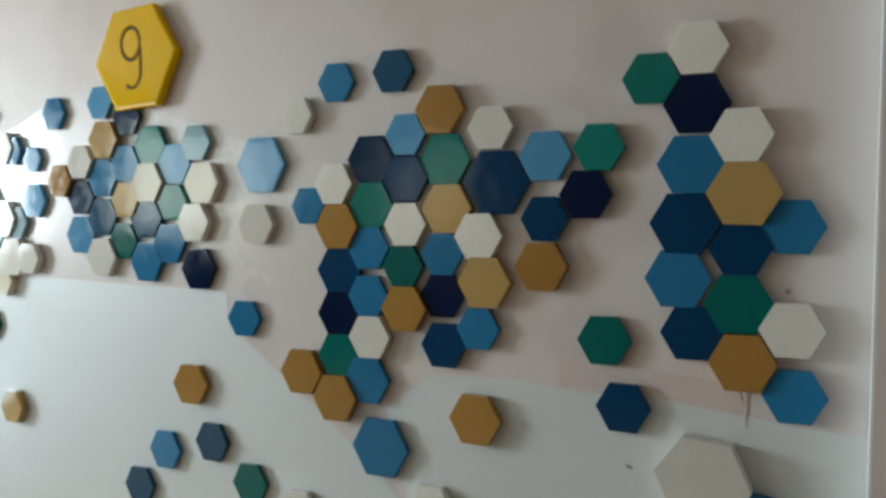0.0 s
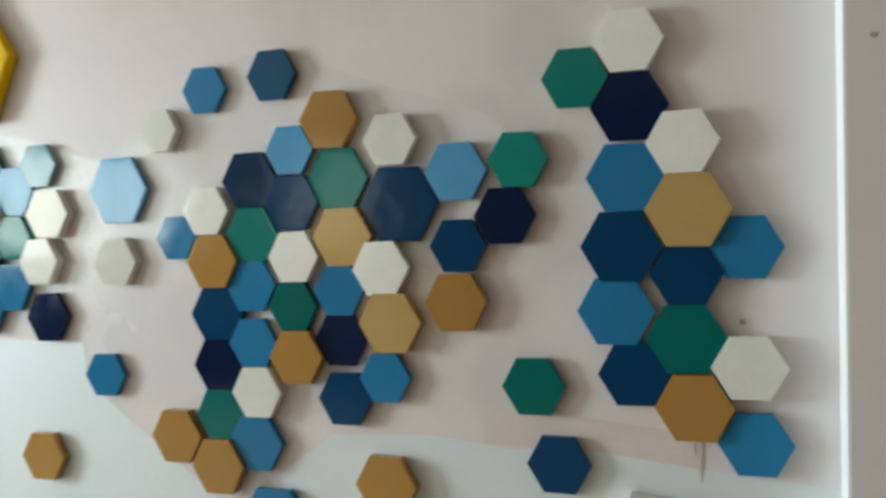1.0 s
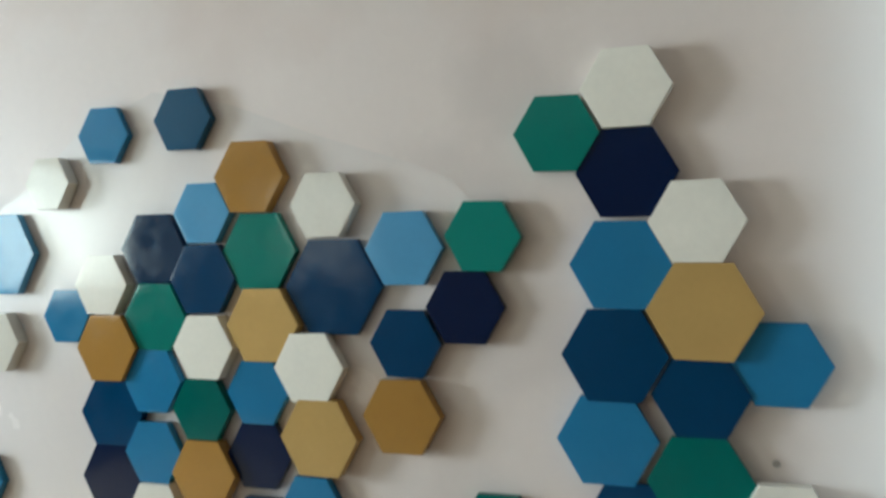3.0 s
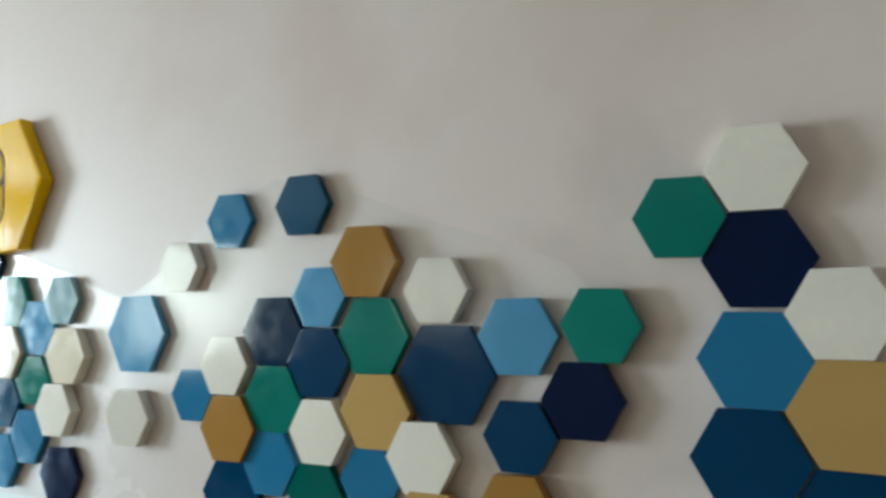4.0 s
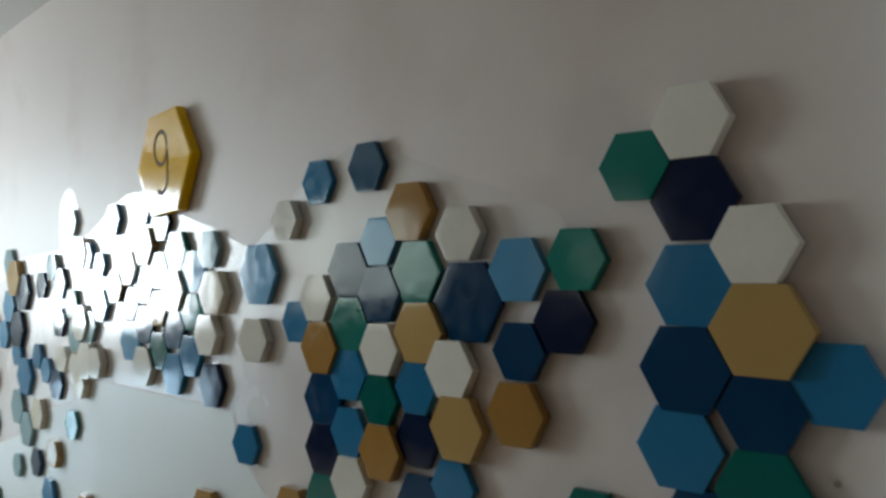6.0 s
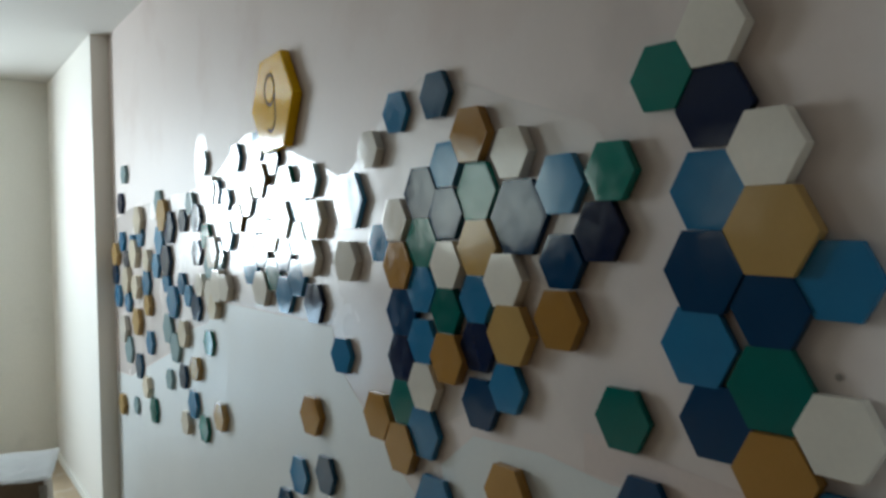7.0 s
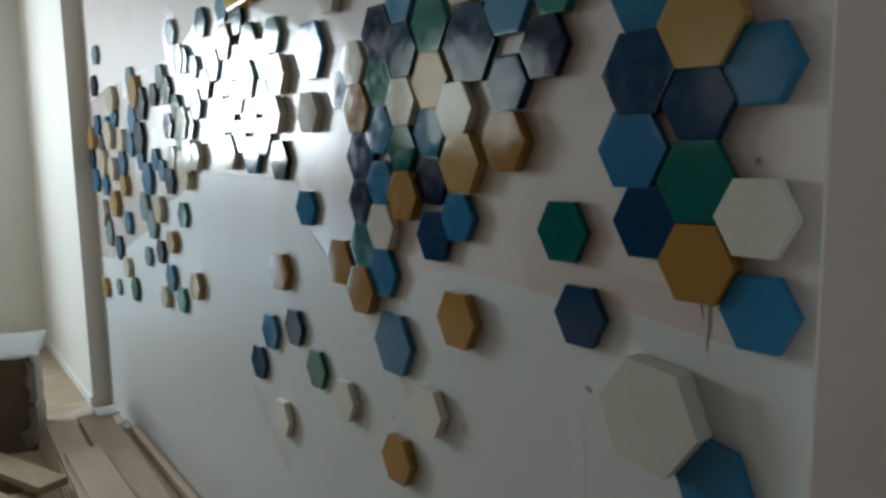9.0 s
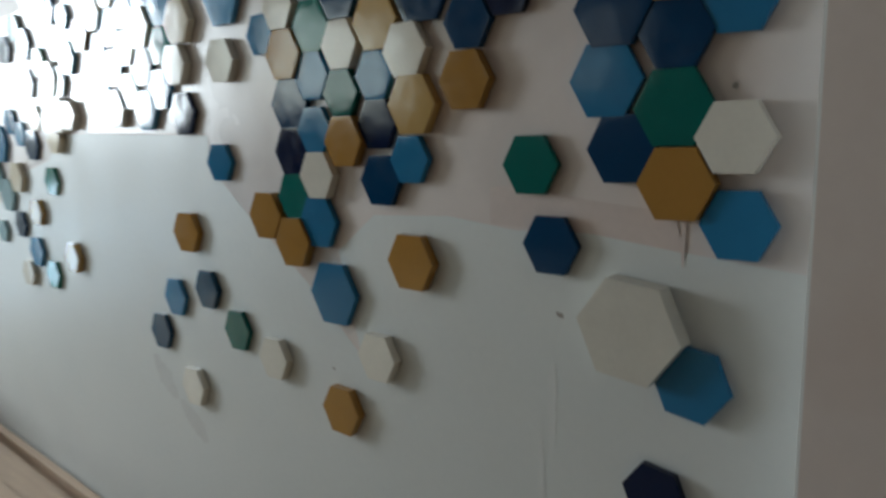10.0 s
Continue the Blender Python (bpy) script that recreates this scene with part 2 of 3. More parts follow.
for a in ((x0, x1, bz0, bz0 + 0.06), (x0, x1, bz1 - 0.06, bz1), (x0, x0 + 0.06, bz0 + 0.06, bz1 - 0.06), (x1 - 0.06, x1, bz0 + 0.06, bz1 - 0.06)):
    part("window_frame", boxes((a[0], a[1], fy, fy + 0.06, a[2], a[3]), bevel=0.004), M_FRAME, w2)
for mx in (0.34,):
    part("mullion", boxes((mx - 0.03, mx + 0.03, fy, fy + 0.05, bz0 + 0.06, bz1 - 0.06), bevel=0.004), M_FRAME, w2)
part("transom", boxes((x0 + 0.06, x1 - 0.06, fy + 0.002, fy + 0.048, 2.06, 2.12), bevel=0.004), M_FRAME, w2)

# painted areas of the map wall
lower = [(0.004, 0.004), (STEP_X - 0.004, 0.004), (STEP_X - 0.004, 1.165), (3.91, 1.178), (3.752, 1.193), (3.60, 1.185), (3.447, 1.198), (3.245, 1.185), (3.13, 1.10), (3.19, 0.88),
         (3.017, 1.016), (2.80, 1.153), (2.649, 1.256), (2.64, 1.34), (1.744, 1.342), (1.6, 1.25), (1.319, 1.193), (1.072, 1.071), (0.36, 0.867), (0.004, 0.84)]
thing("lower_wall_paint", sheet(lower, -0.0006), M_LOWER, "white emulsion on the lower map wall", "wall paint", kind=S)
gloss = [(0.03, 0.846), (0.36, 0.872), (1.072, 1.076), (1.319, 1.198), (1.6, 1.255), (1.744, 1.346), (2.644, 1.344), (2.654, 1.258), (2.80, 1.158), (3.017, 1.021), (3.19, 0.885), (3.125, 1.10),
         (2.999, 1.109), (3.083, 1.159), (3.283, 1.257), (3.365, 1.299), (3.380, 1.399), (3.506, 1.437), (3.511, 1.534), (3.595, 1.583), (3.621, 1.675),
         (3.606, 1.716), (3.575, 1.752), (3.512, 1.778), (3.372, 1.823), (3.224, 1.879), (3.078, 1.911), (2.917, 1.851),
         (2.824, 1.779), (2.733, 1.729), (2.686, 1.728), (2.553, 1.773), (2.405, 1.812), (2.171, 1.904), (2.03, 1.901), (1.899, 1.858), (1.785, 1.809), (1.663, 1.767), (1.43, 1.751), (1.038, 1.735), (0.439, 1.713), (0.03, 1.66)]
thing("varnish_on_wall", sheet(gloss, -0.0004), M_GLOSS, "glossy clear varnish in the outline of the map", "wall varnish", kind=S)
ring = [(1.572 + 0.085 * math.cos(a * math.pi / 8), 1.845 + 0.115 * math.sin(a * math.pi / 8)) for a in range(16)]
thing("varnish_island", sheet(ring, -0.0006), M_GLOSS, "oval patch of clear varnish round a tile", "wall varnish", kind=S)

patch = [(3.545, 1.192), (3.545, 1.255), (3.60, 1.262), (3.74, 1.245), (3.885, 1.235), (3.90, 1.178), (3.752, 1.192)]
thing("plaster_patch", sheet(patch, -0.0009), M_PATCH, "darker plaster patch below the tiles", "wall plaster", kind=S)
drip = [(3.8975, 1.160), (3.900, 1.156), (3.902, 1.20), (3.902, 1.235), (3.895, 1.235), (3.8955, 1.19)]
thing("plaster_streak", sheet(drip, -0.0018), M_PATCH, "thin dark drip streak on the plaster", "wall plaster", kind=S)

# faint trowel smears and streaks low on the wall
def stroke(xa, za, xb, zb, width, seed):
    """A brush-like stroke with tapered, ragged ends, as an outline of (x, z)."""
    a, b = Vector((xa, za)), Vector((xb, zb))
    side = Vector((-(b - a).y, (b - a).x)).normalized()
    up, down = [], []
    for k in range(13):
        q = k / 12
        w = width * (0.12 + math.sin(math.pi * q) ** 0.6)
        mid = a.lerp(b, q)
        up.append(mid + side * w * (0.5 + 0.35 * noise.noise(Vector((q * 6, seed, 0)))))
        down.append(mid - side * w * (0.5 + 0.35 * noise.noise(Vector((q * 6, seed, 7)))))
    return [(p.x, p.y) for p in up + down[::-1]]


for k, (xa, za, xb, zb, w, mat, words) in enumerate(((2.245, 0.692, 2.372, 0.584, 0.060, M_SMEAR, "faint grey trowel smear on the wall"), (2.385, 0.584, 2.525, 0.495, 0.055, M_SMEAR, "faint grey trowel smear on the wall"),
        (3.676, 0.970, 3.674, 0.825, 0.018, M_STREAK, "pale glossy drip streak on the wall"),
        (3.652, 0.835, 3.650, 0.60, 0.014, M_STREAK, "pale glossy drip streak on the wall"), (3.682, 1.056, 3.697, 1.050, 0.008, M_HOLE, "small dark scuff on the wall"), (3.09, 0.834, 3.100, 0.831, 0.005, M_HOLE, "small dark scuff on the wall"))):
    thing("plaster_smear", sheet(stroke(xa, za, xb, zb, w, k * 3.1), -0.0010), mat, words, "wall plaster", kind=S)

# side face of the step, coloured white to stand for window light on it
bm = bmesh.new()
box(bm, STEP_X - 0.004, STEP_X, STEP_Y, -0.001, 0, CEIL)
thing("corner_trim", bm, M_WHITE, "side face of the wall step, whitened for window light", "corner bead", kind=S)
thing("baseboard", boxes((END_X, -0.004, PIER_Y - 0.012, PIER_Y, 0, 0.055), bevel=0.003), M_GREY, "low grey skirting along the cream pier", "skirting", kind=S)


# ---- hexagonal tiles ----
def hexagon(r, depth, bevel, dome=0.0006):
    """A hexagonal block with its back on y = 0, its front at y = -depth, flat sides up and down, a rounded rim and a faintly swollen face."""
    bm = bmesh.new()
    rings = []
    prof = [(r * 0.985, 0.0), (r, -0.003)]
    prof += [(r - bevel * (1 - math.cos(a)), -(depth - bevel * (1 - math.sin(a)))) for a in (0.0, 0.55, 1.1)]
    prof += [(q * r, -depth - dome * (1 - q * q)) for q in (0.93, 0.8, 0.55, 0.25)]
    for rr, y in prof:
        rings.append([bm.verts.new((rr * math.cos(k * math.pi / 3), y, rr * math.sin(k * math.pi / 3))) for k in range(6)])
    for p, q in zip(rings, rings[1:]):
        for k in range(6):
            bm.faces.new((p[k], p[(k + 1) % 6], q[(k + 1) % 6], q[k]))
    bm.faces.new(rings[0])
    bm.faces.new(rings[-1])
    return bm


def shade_face(me, r):
    """Smooth shading on the swollen front, flat on the rim and the sides."""
    for p in me.polygons:
        p.use_smooth = p.normal.y < -0.9 and math.hypot(p.center.x, p.center.z) < 0.80 * r


tile_rng = random.Random(7)


def tile(key, x, z, r, turn, tilt=0.0, thick=0.0):
    words = PAINTS[key][1]
    d = (thick or 0.022 if key in "WOCD" else 0.0145) + tile_rng.uniform(-0.002, 0.002)
    size = "large " if r > 0.066 else ""
    ob = thing("hex_tile", hexagon(r - 0.0006, d, 0.0006, tile_rng.uniform(0.0, 0.0004)), M_TILE[key], f"{size}{words} glossy painted hexagonal tile mounted on the wall", "wall tile", "hexagonal tiles of the wall map",
                 m=Matrix.Translation((x, -0.002, z)) @ Matrix.Rotation(-radians(turn + tile_rng.uniform(-0.8, 0.8)), 4, "Y") @ Matrix.Rotation(radians(tilt + tile_rng.uniform(-0.7, 0.7)), 4, "Z"))
    shade_face(ob.data, r)
    return ob


tile("B", 1.965, 1.831, 0.0532, -0.2)
tile("L", 2.170, 1.851, 0.0523, -0.6)
tile("S", 2.279, 1.804, 0.0549, 1.1)
tile("D", 2.192, 1.745, 0.0596, -0.7)
tile("W", 2.093, 1.685, 0.0543, -0.2)
tile("O", 2.005, 1.632, 0.0537, -0.4)
tile("S", 2.087, 1.583, 0.0559, -0.2)
tile("B", 2.180, 1.639, 0.0605, 0.2)
tile("B", 2.275, 1.677, 0.0569, 0.0)
tile("G", 2.374, 1.724, 0.0605, -0.2)
tile("P", 2.542, 1.724, 0.0528, -0.4)
tile("L", 2.463, 1.671, 0.0612, -0.5)
tile("C", 2.370, 1.622, 0.0605, 0.5)
tile("D", 2.284, 1.575, 0.0543, 0.6)
tile("T", 2.181, 1.528, 0.0596, 0.7)
tile("T", 2.361, 1.525, 0.0612, 0.7)
tile("G", 2.458, 1.569, 0.0548, 0.0)
tile("C", 2.571, 1.619, 0.0605, 0.2)
tile("W", 2.542, 1.516, 0.0569, 0.7)
tile("B", 2.446, 1.459, 0.0596, 1.1)
tile("E", 2.266, 1.461, 0.0564, 0.4)
tile("L", 2.087, 1.476, 0.0612, 0.3)
tile("W", 2.184, 1.414, 0.0612, 0.7)
tile("B", 2.361, 1.407, 0.0612, 0.7)
tile("N", 2.553, 1.395, 0.0607, 1.4)
tile("L", 1.867, 1.699, 0.0424, -0.2)
tile("L", 1.873, 1.575, 0.0576, 0.0)
tile("W", 1.724, 1.737, 0.0567, -0.7)
tile("W", 1.728, 1.518, 0.0640, 0.5)
tile("W", 1.778, 1.401, 0.0650, 0.6)
tile("O", 1.704, 1.337, 0.0449, 0.9)
tile("W", 1.768, 0.944, 0.0487, 2.3)
tile("W", 2.879, 1.775, 0.0484, 0.0)
tile("B", 2.989, 1.847, 0.0515, -0.8)
tile("T", 3.146, 1.861, 0.0541, -0.6)
tile("L", 2.764, 1.661, 0.0778, 0.0, -1.6)
tile("W", 2.753, 1.514, 0.0567, 0.5, 3.0)
tile("B", 2.910, 1.560, 0.0495, 0.6)
tile("W", 2.989, 1.611, 0.0541, 0.0)
tile("S", 3.088, 1.666, 0.0618, 0.0)
tile("L", 3.181, 1.718, 0.0520, 0.0)
tile("O", 3.268, 1.768, 0.0599, -1.6)
tile("W", 3.390, 1.723, 0.0520, -0.4)
tile("K", 3.181, 1.620, 0.0597, 0.3)
tile("G", 3.280, 1.660, 0.0639, -0.2)
tile("K", 3.401, 1.609, 0.0767, 0.3)
tile("L", 3.510, 1.661, 0.0572, -0.2)
tile("G", 3.621, 1.675, 0.0526, -1.2)
tile("N", 3.595, 1.583, 0.0551, 0.0)
tile("K", 3.511, 1.534, 0.0525, -0.2)
tile("O", 3.506, 1.437, 0.0572, 0.7)
tile("G", 3.091, 1.562, 0.0592, 0.0)
tile("O", 3.000, 1.512, 0.0598, 0.5)
tile("W", 3.186, 1.519, 0.0546, 0.4)
tile("D", 3.289, 1.554, 0.0608, 0.2)
tile("W", 3.365, 1.496, 0.0562, 0.9)
tile("B", 3.084, 1.464, 0.0567, 1.1)
tile("E", 3.178, 1.426, 0.0531, 1.2)
tile("B", 3.276, 1.456, 0.0531, 0.6)
tile("D", 3.380, 1.399, 0.0614, 1.3)
tile("K", 3.003, 1.409, 0.0619, 1.3)
tile("B", 3.085, 1.354, 0.0542, 1.5)
tile("N", 3.003, 1.308, 0.0594, 1.6)
tile("O", 3.185, 1.331, 0.0579, 1.6)
tile("N", 3.277, 1.365, 0.0553, 1.5)
tile("B", 3.365, 1.299, 0.0506, 1.6)
tile("K", 3.283, 1.257, 0.0559, 1.9)
tile("W", 3.094, 1.260, 0.0558, 1.7)
tile("E", 3.003, 1.210, 0.0570, 2.4)
tile("B", 3.083, 1.159, 0.0616, 2.2)
tile("O", 2.899, 1.161, 0.0609, 1.4)
tile("O", 2.999, 1.109, 0.0622, 2.3)
tile("B", 3.122, 1.008, 0.0759, 1.4)
tile("O", 3.363, 1.105, 0.0609, 1.5)
tile("E", 3.638, 1.297, 0.0552, 1.1)
tile("K", 3.678, 1.169, 0.0547, 1.1)
tile("G", 3.718, 1.800, 0.0547, -1.5)
tile("W", 3.804, 1.849, 0.0552, -1.3)
tile("N", 3.803, 1.748, 0.0623, -0.7)
tile("W", 3.883, 1.687, 0.0556, -0.4)
tile("B", 3.794, 1.637, 0.0618, -0.2)
tile("D", 3.889, 1.583, 0.0654, -0.2)
tile("K", 3.786, 1.528, 0.0649, 0.6)
tile("B", 3.970, 1.524, 0.0551, 0.2)
tile("K", 3.884, 1.485, 0.0567, 0.5)
tile("B", 3.776, 1.425, 0.0624, 0.8)
tile("E", 3.883, 1.383, 0.0619, 1.3)
tile("K", 3.803, 1.325, 0.0584, 1.6)
tile("W", 3.973, 1.343, 0.0553, 1.7)
tile("O", 3.893, 1.278, 0.0594, 1.6)
tile("B", 3.980, 1.226, 0.0548, 1.9)
tile("O", 2.530, 1.089, 0.0589, 1.8, 3.0)
tile("B", 2.431, 0.899, 0.0581, 2.5)
tile("T", 2.602, 0.944, 0.0569, 2.0)
tile("T", 2.331, 0.784, 0.0572, 2.9)
tile("E", 2.732, 0.857, 0.0570, 3.5)
tile("B", 2.712, 1.276, 0.0510, 0.8, 3.0)
tile("W", 3.830, 1.057, 0.0870, -6.0, 0.0, 0.036)
tile("B", 3.921, 0.990, 0.0615, -7.0)
tile("N", 3.870, 0.798, 0.0549, -6.0)
tile("W", 2.501, 0.657, 0.0589, 4.1)
tile("W", 2.892, 0.818, 0.0560, 2.0)
tile("W", 3.258, 0.895, 0.0560, 1.6)
tile("O", 3.135, 0.750, 0.0597, 0.2)
tile("P", 0.351, 1.883, 0.0523, 0.0)
tile("N", 0.252, 1.741, 0.0607, 0.0)
tile("C", 0.635, 1.650, 0.0749, 0.0)
tile("P", 0.983, 1.722, 0.0601, 0.0)
tile("D", 1.058, 1.663, 0.0772, 0.0)
tile("S", 1.147, 1.610, 0.0772, 0.0)
tile("B", 0.270, 1.546, 0.0577, 0.0)
tile("B", 0.494, 1.546, 0.0416, 0.0)
tile("B", 0.639, 1.579, 0.0624, 0.0)
tile("D", 0.136, 1.481, 0.0666, 0.0)
tile("N", 0.357, 1.453, 0.0565, 0.0)
tile("C", 0.534, 1.490, 0.0772, 0.0)
tile("C", 0.782, 1.464, 0.0577, 0.0)
tile("K", 0.084, 1.377, 0.0636, 0.0)
tile("C", 0.360, 1.354, 0.0772, 0.0)
tile("B", 0.152, 1.262, 0.0666, 0.0)
tile("B", 0.373, 1.246, 0.0607, 0.0)
tile("B", 0.743, 1.361, 0.0708, 0.0)
tile("C", 0.563, 1.330, 0.0642, 0.0)
tile("D", 0.784, 1.258, 0.0547, 0.0)
tile("D", 0.569, 1.164, 0.0737, 0.0)
tile("W", 0.287, 1.103, 0.0772, 0.0)
tile("P", 0.361, 1.004, 0.0772, 0.0)
tile("B", 0.790, 1.087, 0.0613, 0.0)
tile("T", 0.571, 0.950, 0.0684, 0.0)
tile("L", 0.996, 1.556, 0.0696, 0.0)
tile("S", 1.094, 1.471, 0.0761, 0.0)
tile("L", 0.923, 1.444, 0.0618, 0.0)
tile("B", 1.087, 1.384, 0.0565, 0.0)
tile("B", 1.181, 1.303, 0.0772, 0.0)
tile("B", 1.312, 1.384, 0.0511, 0.0)
tile("L", 1.398, 1.341, 0.0494, 0.0)
tile("K", 1.501, 1.303, 0.0583, 0.0)
tile("S", 1.345, 1.636, 0.0523, 0.0)
tile("P", 1.459, 1.699, 0.0505, 0.0)
tile("S", 1.523, 1.641, 0.0601, 0.0)
tile("G", 1.637, 1.575, 0.0535, 0.0)
tile("S", 1.522, 1.512, 0.0553, 0.0)
tile("P", 1.668, 1.470, 0.0553, 0.0)
tile("P", 1.784, 1.507, 0.0559, 0.0)
tile("W", 1.580, 1.394, 0.0494, 0.0)
tile("W", 1.698, 1.371, 0.0547, 0.0)
tile("C", 1.726, 1.325, 0.0523, 0.0)
tile("W", 1.857, 1.399, 0.0529, 0.0)
tile("C", 1.336, 1.185, 0.0613, 0.0)
tile("P", 1.207, 1.114, 0.0690, 0.0)
tile("G", 1.643, 1.184, 0.0535, 0.0)
tile("D", 1.491, 1.068, 0.0511, 0.0)
tile("S", 1.308, 1.010, 0.0541, 0.0)
tile("P", 1.097, 1.183, 0.0714, 0.0)
tile("P", 1.106, 0.968, 0.0482, 0.0)
tile("D", 0.198, 0.699, 0.0601, 0.0)
tile("P", 0.486, 0.743, 0.0464, 0.0)
tile("E", 0.831, 0.784, 0.0642, 0.0)
tile("C", 0.721, 0.872, 0.0559, 0.0)
tile("B", 1.440, 0.921, 0.0601, 0.0)
tile("C", 1.347, 0.831, 0.0511, 0.0)
tile("G", 1.570, 0.852, 0.0553, 0.0)
tile("D", 1.772, 0.935, 0.0541, 0.0)
tile("P", 1.623, 1.841, 0.0505, 0.0)
tile("B", 1.768, 1.728, 0.0488, 0.0)

# yellow plaque with its number
def digit_mesh(radius):
    """A round stroke bent into a nine: a ring, and a tail that hooks below it."""
    pts = [(0.036 * math.cos(a), 0.040 + 0.044 * math.sin(a)) for a in (2 * math.pi * k / 28 for k in range(29))]
    pts += [(0.0360, 0.040 - 0.015 * k) for k in range(1, 5)]
    pts += [(0.0355 * math.cos(a), -0.036 + 0.044 * math.sin(a)) for a in (-math.pi * k / 14 for k in range(1, 11))]
    cu = bpy.data.curves.new("digit", "CURVE")
    cu.dimensions, cu.bevel_depth, cu.bevel_resolution, cu.use_fill_caps = "3D", radius, 3, True
    sp = cu.splines.new("POLY")
    sp.points.add(len(pts) - 1)
    for p, (x, z) in zip(sp.points, pts):
        p.co = (x, 0, z, 1)
    ob = new("digit_source", cu)
    me = bpy.data.meshes.new_from_object(ob.evaluated_get(bpy.context.evaluated_depsgraph_get()))
    bpy.data.objects.remove(ob)
    return me


PD = 0.028
plaque = thing("number_plaque", hexagon(0.157, PD, 0.005, 0.0), M_YELLOW, "large glossy yellow hexagonal plaque with an engraved number", "number plaque",
               m=Matrix.Translation((2.329, -0.002, 1.960)) @ Matrix.Rotation(-radians(3.0), 4, "Y"))
cutter = new("cutter", digit_mesh(0.0062))
cutter.matrix_world = plaque.matrix_world @ Matrix.Translation((-0.010, -PD, 0.0))
cut = plaque.modifiers.new("engrave", "BOOLEAN")
cut.operation, cut.object, cut.solver = "DIFFERENCE", cutter, "EXACT"
cut.use_self = True
bpy.context.view_layer.update()
carved = bpy.data.meshes.new_from_object(plaque.evaluated_get(bpy.context.evaluated_depsgraph_get()))
plaque.modifiers.clear()
plaque.data = carved
bpy.data.objects.remove(cutter)
# dark rod laid in the groove: its colour holds the shade and dirt
digit = new("digit", digit_mesh(0.0038))
digit.data.materials.append(M_DIGIT)
digit.parent = plaque
digit.matrix_local = Matrix.Translation((-0.010, -PD + 0.0035, 0.0))
tagged(digit, "engraved number nine, darkened for groove shade and dirt")


# ---- things on the floor ----
carton = tagged(new("wrapped_carton"), "brown wrapped carton with white plastic on top", "carton")
carton.matrix_world = Matrix.Translation((0.50, -0.43, 0)) @ Matrix.Rotation(radians(-12), 4, "Z")
CW, CD, CH = 0.46, 0.45, 0.465                           # depth, width, height
# soft-sided body: bulging faces and crushed edges
bm = bmesh.new()
box(bm, -CW, 0, -CD, 0, 0, CH)
bmesh.ops.subdivide_edges(bm, edges=bm.edges[:], cuts=13, use_grid_fill=True)
for v in bm.verts:
    q = v.co.copy()
    if q.z > 0.01:
        v.co += Vector((noise.noise(q * 7), noise.noise(q * 7 + Vector((4, 1, 0))), 0)) * 0.010 + Vector((noise.noise(q * 26), noise.noise(q * 26 + Vector((0, 9, 0))), 0)) * 0.004
part("body", bm, M_BOX, carton)
# loose sheet over the top, hanging a little over the edges
bm = bmesh.new()
NX, NY = 34, 34
top = {}
for i in range(NX + 1):
    for j in range(NY + 1):
        u, v = -CW - 0.05 + (CW + 0.10) * i / NX, -CD - 0.045 + (CD + 0.10) * j / NY
        over = max(0, u - 0.012, -CW - 0.012 - u, v - 0.012, -CD - 0.012 - v)
        fold = 0.35 + 0.65 * abs(noise.noise(Vector((u * 9, v * 9, 5.0))))
        lump = noise.noise(Vector((u * 14, v * 14, 0.3))) * 0.007 + noise.noise(Vector((u * 40, v * 40, 2.0))) * 0.003
        top[i, j] = bm.verts.new((u - 0.6 * over * (1 if u > 0 else 0), v - 0.5 * over * (1 if v > 0 else 0), CH + 0.016 + lump - 0.75 * over * fold))
for i in range(NX):
    for j in range(NY):
        bm.faces.new((top[i, j], top[i + 1, j], top[i + 1, j + 1], top[i, j + 1]))
bmesh.ops.solidify(bm, geom=bm.faces[:], thickness=0.005)
part("plastic_cover", bm, M_FILM, carton, "crumpled white plastic cover")
# torn film along the front corner
for k, (v0, v1, za, zb) in enumerate(((-0.028, 0.012, 0.03, 0.22), (-0.02, 0.014, 0.24, 0.44), (-0.06, -0.02, 0.02, 0.11))):
    bm = bmesh.new()
    strip = []
    for i in range(15):
        z = za + (zb - za) * i / 14
        ragged = v0 + 0.022 * noise.noise(Vector((k + 5, z * 16, 0)))
        strip.append([bm.verts.new((0.016 + 0.008 * noise.noise(Vector((k, z * 18, w * 3))), ragged + (v1 - ragged) * w, z)) for w in (0, 0.33, 0.66, 1)])
    for p, q in zip(strip, strip[1:]):
        for w in range(3):
            bm.faces.new((p[w], p[w + 1], q[w + 1], q[w]))
    bmesh.ops.solidify(bm, geom=bm.faces[:], thickness=0.002)
    part("plastic_wrap", bm, M_WRAP, carton, "torn clear plastic wrap")


def board(x0, y0, x1, y1, z, w, t, mat, label, group):
    length = math.hypot(x1 - x0, y1 - y0)
    return thing("board", boxes((0, length, -w / 2, w / 2, 0, t), bevel=0.003), mat, label, "board", group,
                 m=Matrix.Translation((x0, y0, z)) @ Matrix.Rotation(math.atan2(y1 - y0, x1 - x0), 4, "Z"))


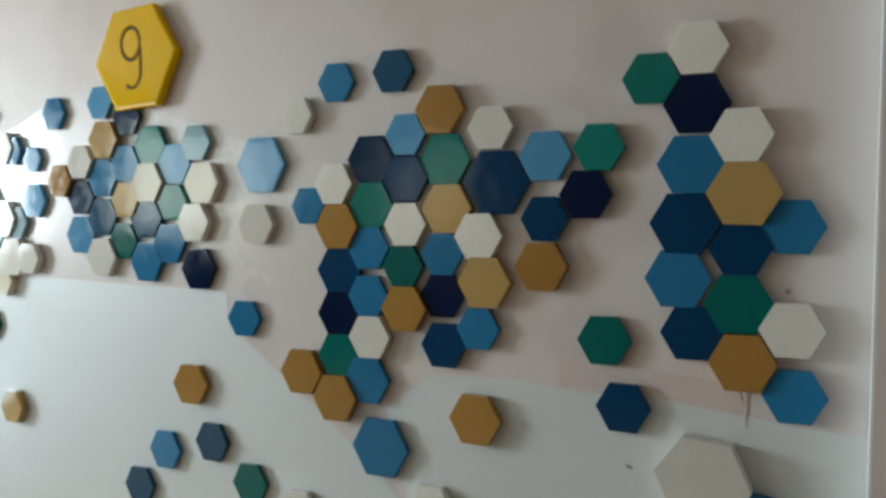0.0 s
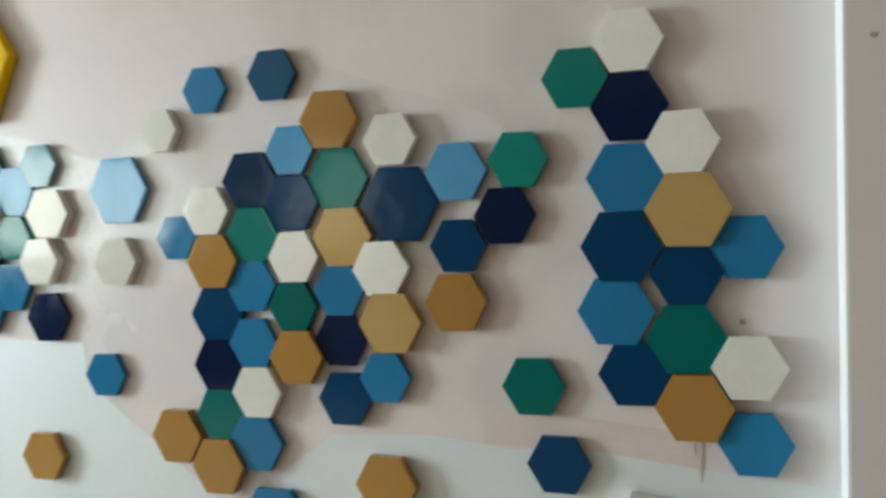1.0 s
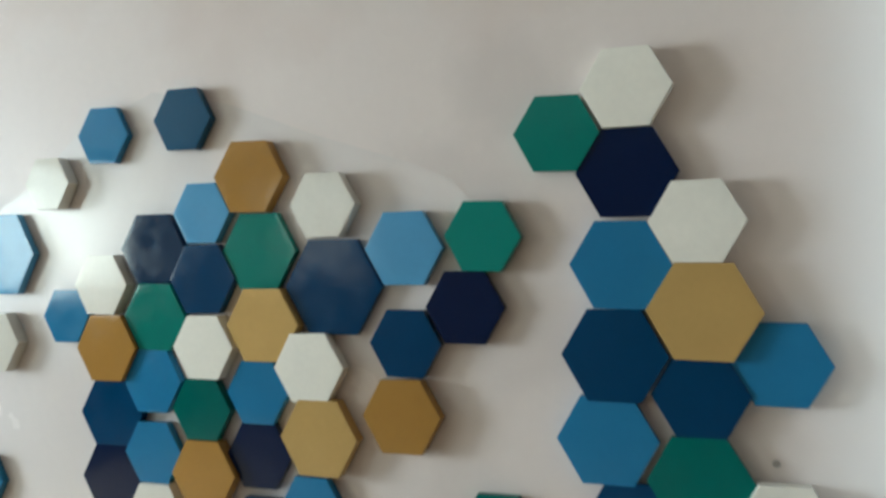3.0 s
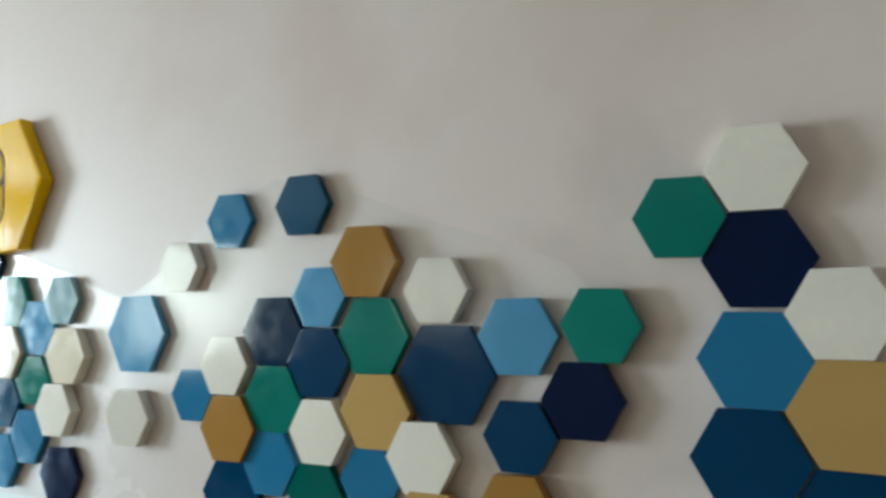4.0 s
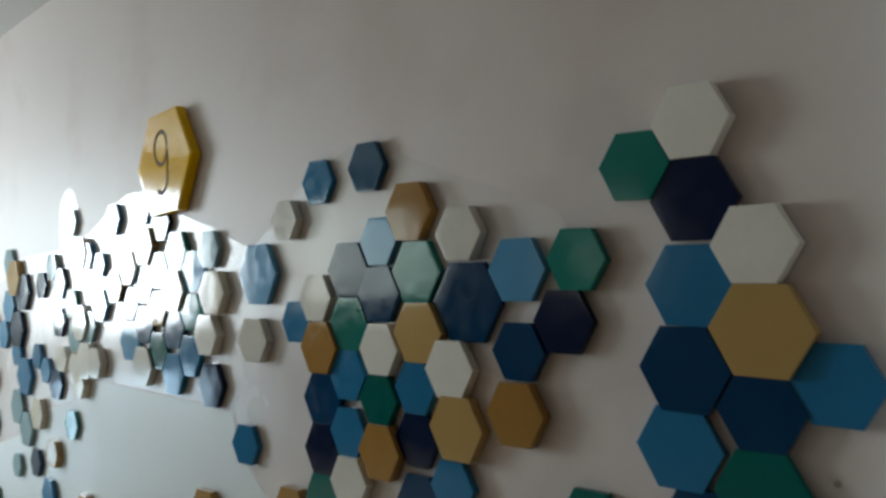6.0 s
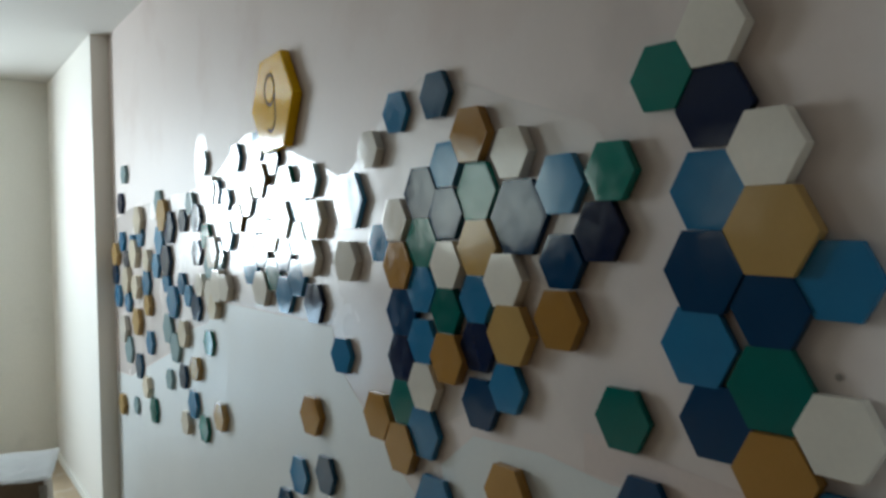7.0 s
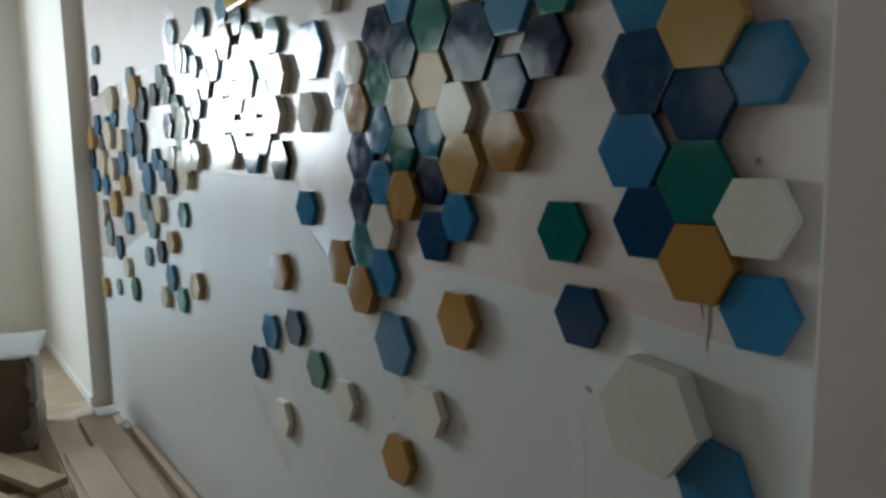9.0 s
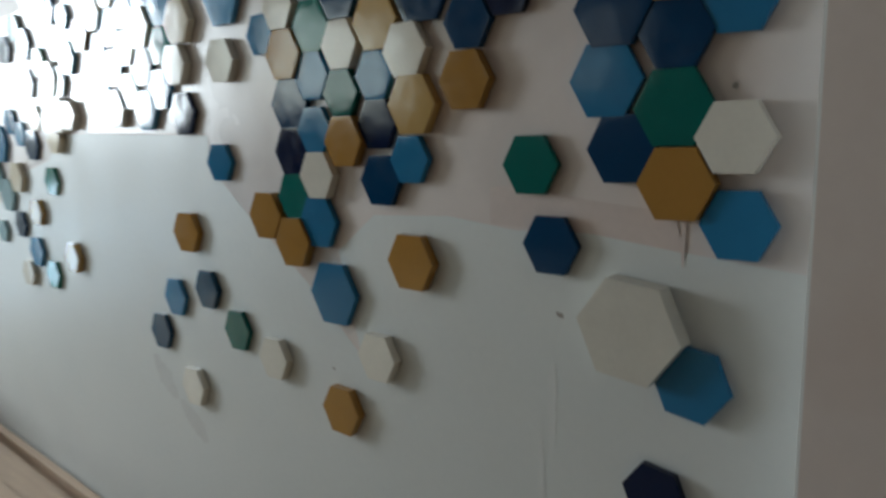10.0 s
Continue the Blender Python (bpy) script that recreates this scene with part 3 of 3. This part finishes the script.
G1, G2 = "boards stacked along the wall", "boards lying across the floor"
PALE = "long pale planed oak board lying in a stack"
for k in range(3):
    z = 0.002 + 0.026 * k
    board(0.52 - 0.02 * k, -0.355 + 0.01 * k, 2.75, -0.365, z, 0.135, 0.024, M_PLANK, PALE, G1)
    board(0.48 + 0.03 * k, -0.20, 2.75, -0.21 + 0.01 * k, z, 0.15, 0.024, M_PLANK, PALE, G1)
board(0.47, -0.325, 2.9, -0.36, 0.08, 0.13, 0.024, M_PLANK, PALE, G1)
board(0.44, -0.17, 2.9, -0.205, 0.08, 0.15, 0.024, M_PLANK, PALE, G1)
board(0.95, -0.31, 2.9, -0.30, 0.106, 0.14, 0.022, M_PLANK, PALE, G1)
board(0.62, -0.085, 2.7, -0.095, 0.002, 0.06, 0.045, M_PLANK, "narrow oak board lying against the wall", G1)
board(0.66, -0.03, 2.7, -0.03, 0.002, 0.03, 0.075, M_PLANK, "thin oak board on edge against the wall", G1)
board(0.70, -0.72, 1.28, -0.47, 0.105, 0.12, 0.032, M_PLANK_B, "short brown board resting across other boards", G2)
board(0.98, -0.80, 1.42, -0.60, 0.073, 0.13, 0.03, M_PLANK_B, "short brown board resting on an offcut", G2)
board(0.90, -0.93, 0.98, -0.55, 0.001, 0.12, 0.070, M_PLANK_B, "thick brown wooden offcut under other boards", G2)
board(1.12, -0.98, 1.22, -0.52, 0.001, 0.12, 0.070, M_PLANK_B, "thick brown wooden offcut under other boards", G2)

# white foam offcut lying on the end of the stack
bm = bmesh.new()
box(bm, 0.40, 0.53, -0.165, -0.06, 0.105, 0.119, bevel=0.003)
thing("foam_offcut", bm, M_WHITE, "white foam offcut lying on stacked boards", "offcut")

# crumpled scrap of paper at the foot of the wall
bm = bmesh.new()
bmesh.ops.create_icosphere(bm, subdivisions=2, radius=1.0)
prng = random.Random(3)
for v in bm.verts:
    v.co = Vector((v.co.x * 0.06, v.co.y * 0.03, max(v.co.z, -0.6) * 0.05)) * prng.uniform(0.7, 1.15)
thing("crumpled_paper", bm, M_FILM, "crumpled white paper scrap at the foot of the wall", "paper", m=Matrix.Translation((0.56, -0.045, 0.03)))

# screw hole and marks in the map wall
for hx, hz, hr in ((3.964, 1.410, 0.0045), (4.13, 1.804, 0.0035)):
    bm = bmesh.new()
    bmesh.ops.create_circle(bm, cap_ends=True, segments=10, radius=hr, matrix=Matrix.Rotation(radians(90), 4, "X"))
    thing("screw_hole", bm, M_HOLE, "small dark screw hole in the plaster", "screw hole", m=Matrix.Translation((hx, (STEP_Y if hx > STEP_X else 0) - 0.0012, hz)))


# end wall fittings
thing("junction_box", boxes((END_X, END_X + 0.05, -0.72, -0.60, 0.15, 0.28), bevel=0.006), M_BLACK, "small black box fixed low on the end wall", "electrical box")
cu = bpy.data.curves.new("wall_cable", "CURVE")
cu.dimensions, cu.bevel_depth = "3D", 0.0025
sp = cu.splines.new("NURBS")
pts = [(-0.74, 1.02), (-0.68, 0.98), (-0.655, 0.86), (-0.66, 0.74), (-0.64, 0.70), (-0.60, 0.71)]
sp.points.add(len(pts) - 1)
for p, (y, z) in zip(sp.points, pts):
    p.co = (END_X + 0.006, y, z, 1)
sp.use_endpoint_u, sp.order_u = True, 4
cu.materials.append(M_CABLE)
tagged(new("wall_cable", cu), "thin grey cable hanging out of the end wall", "cable")
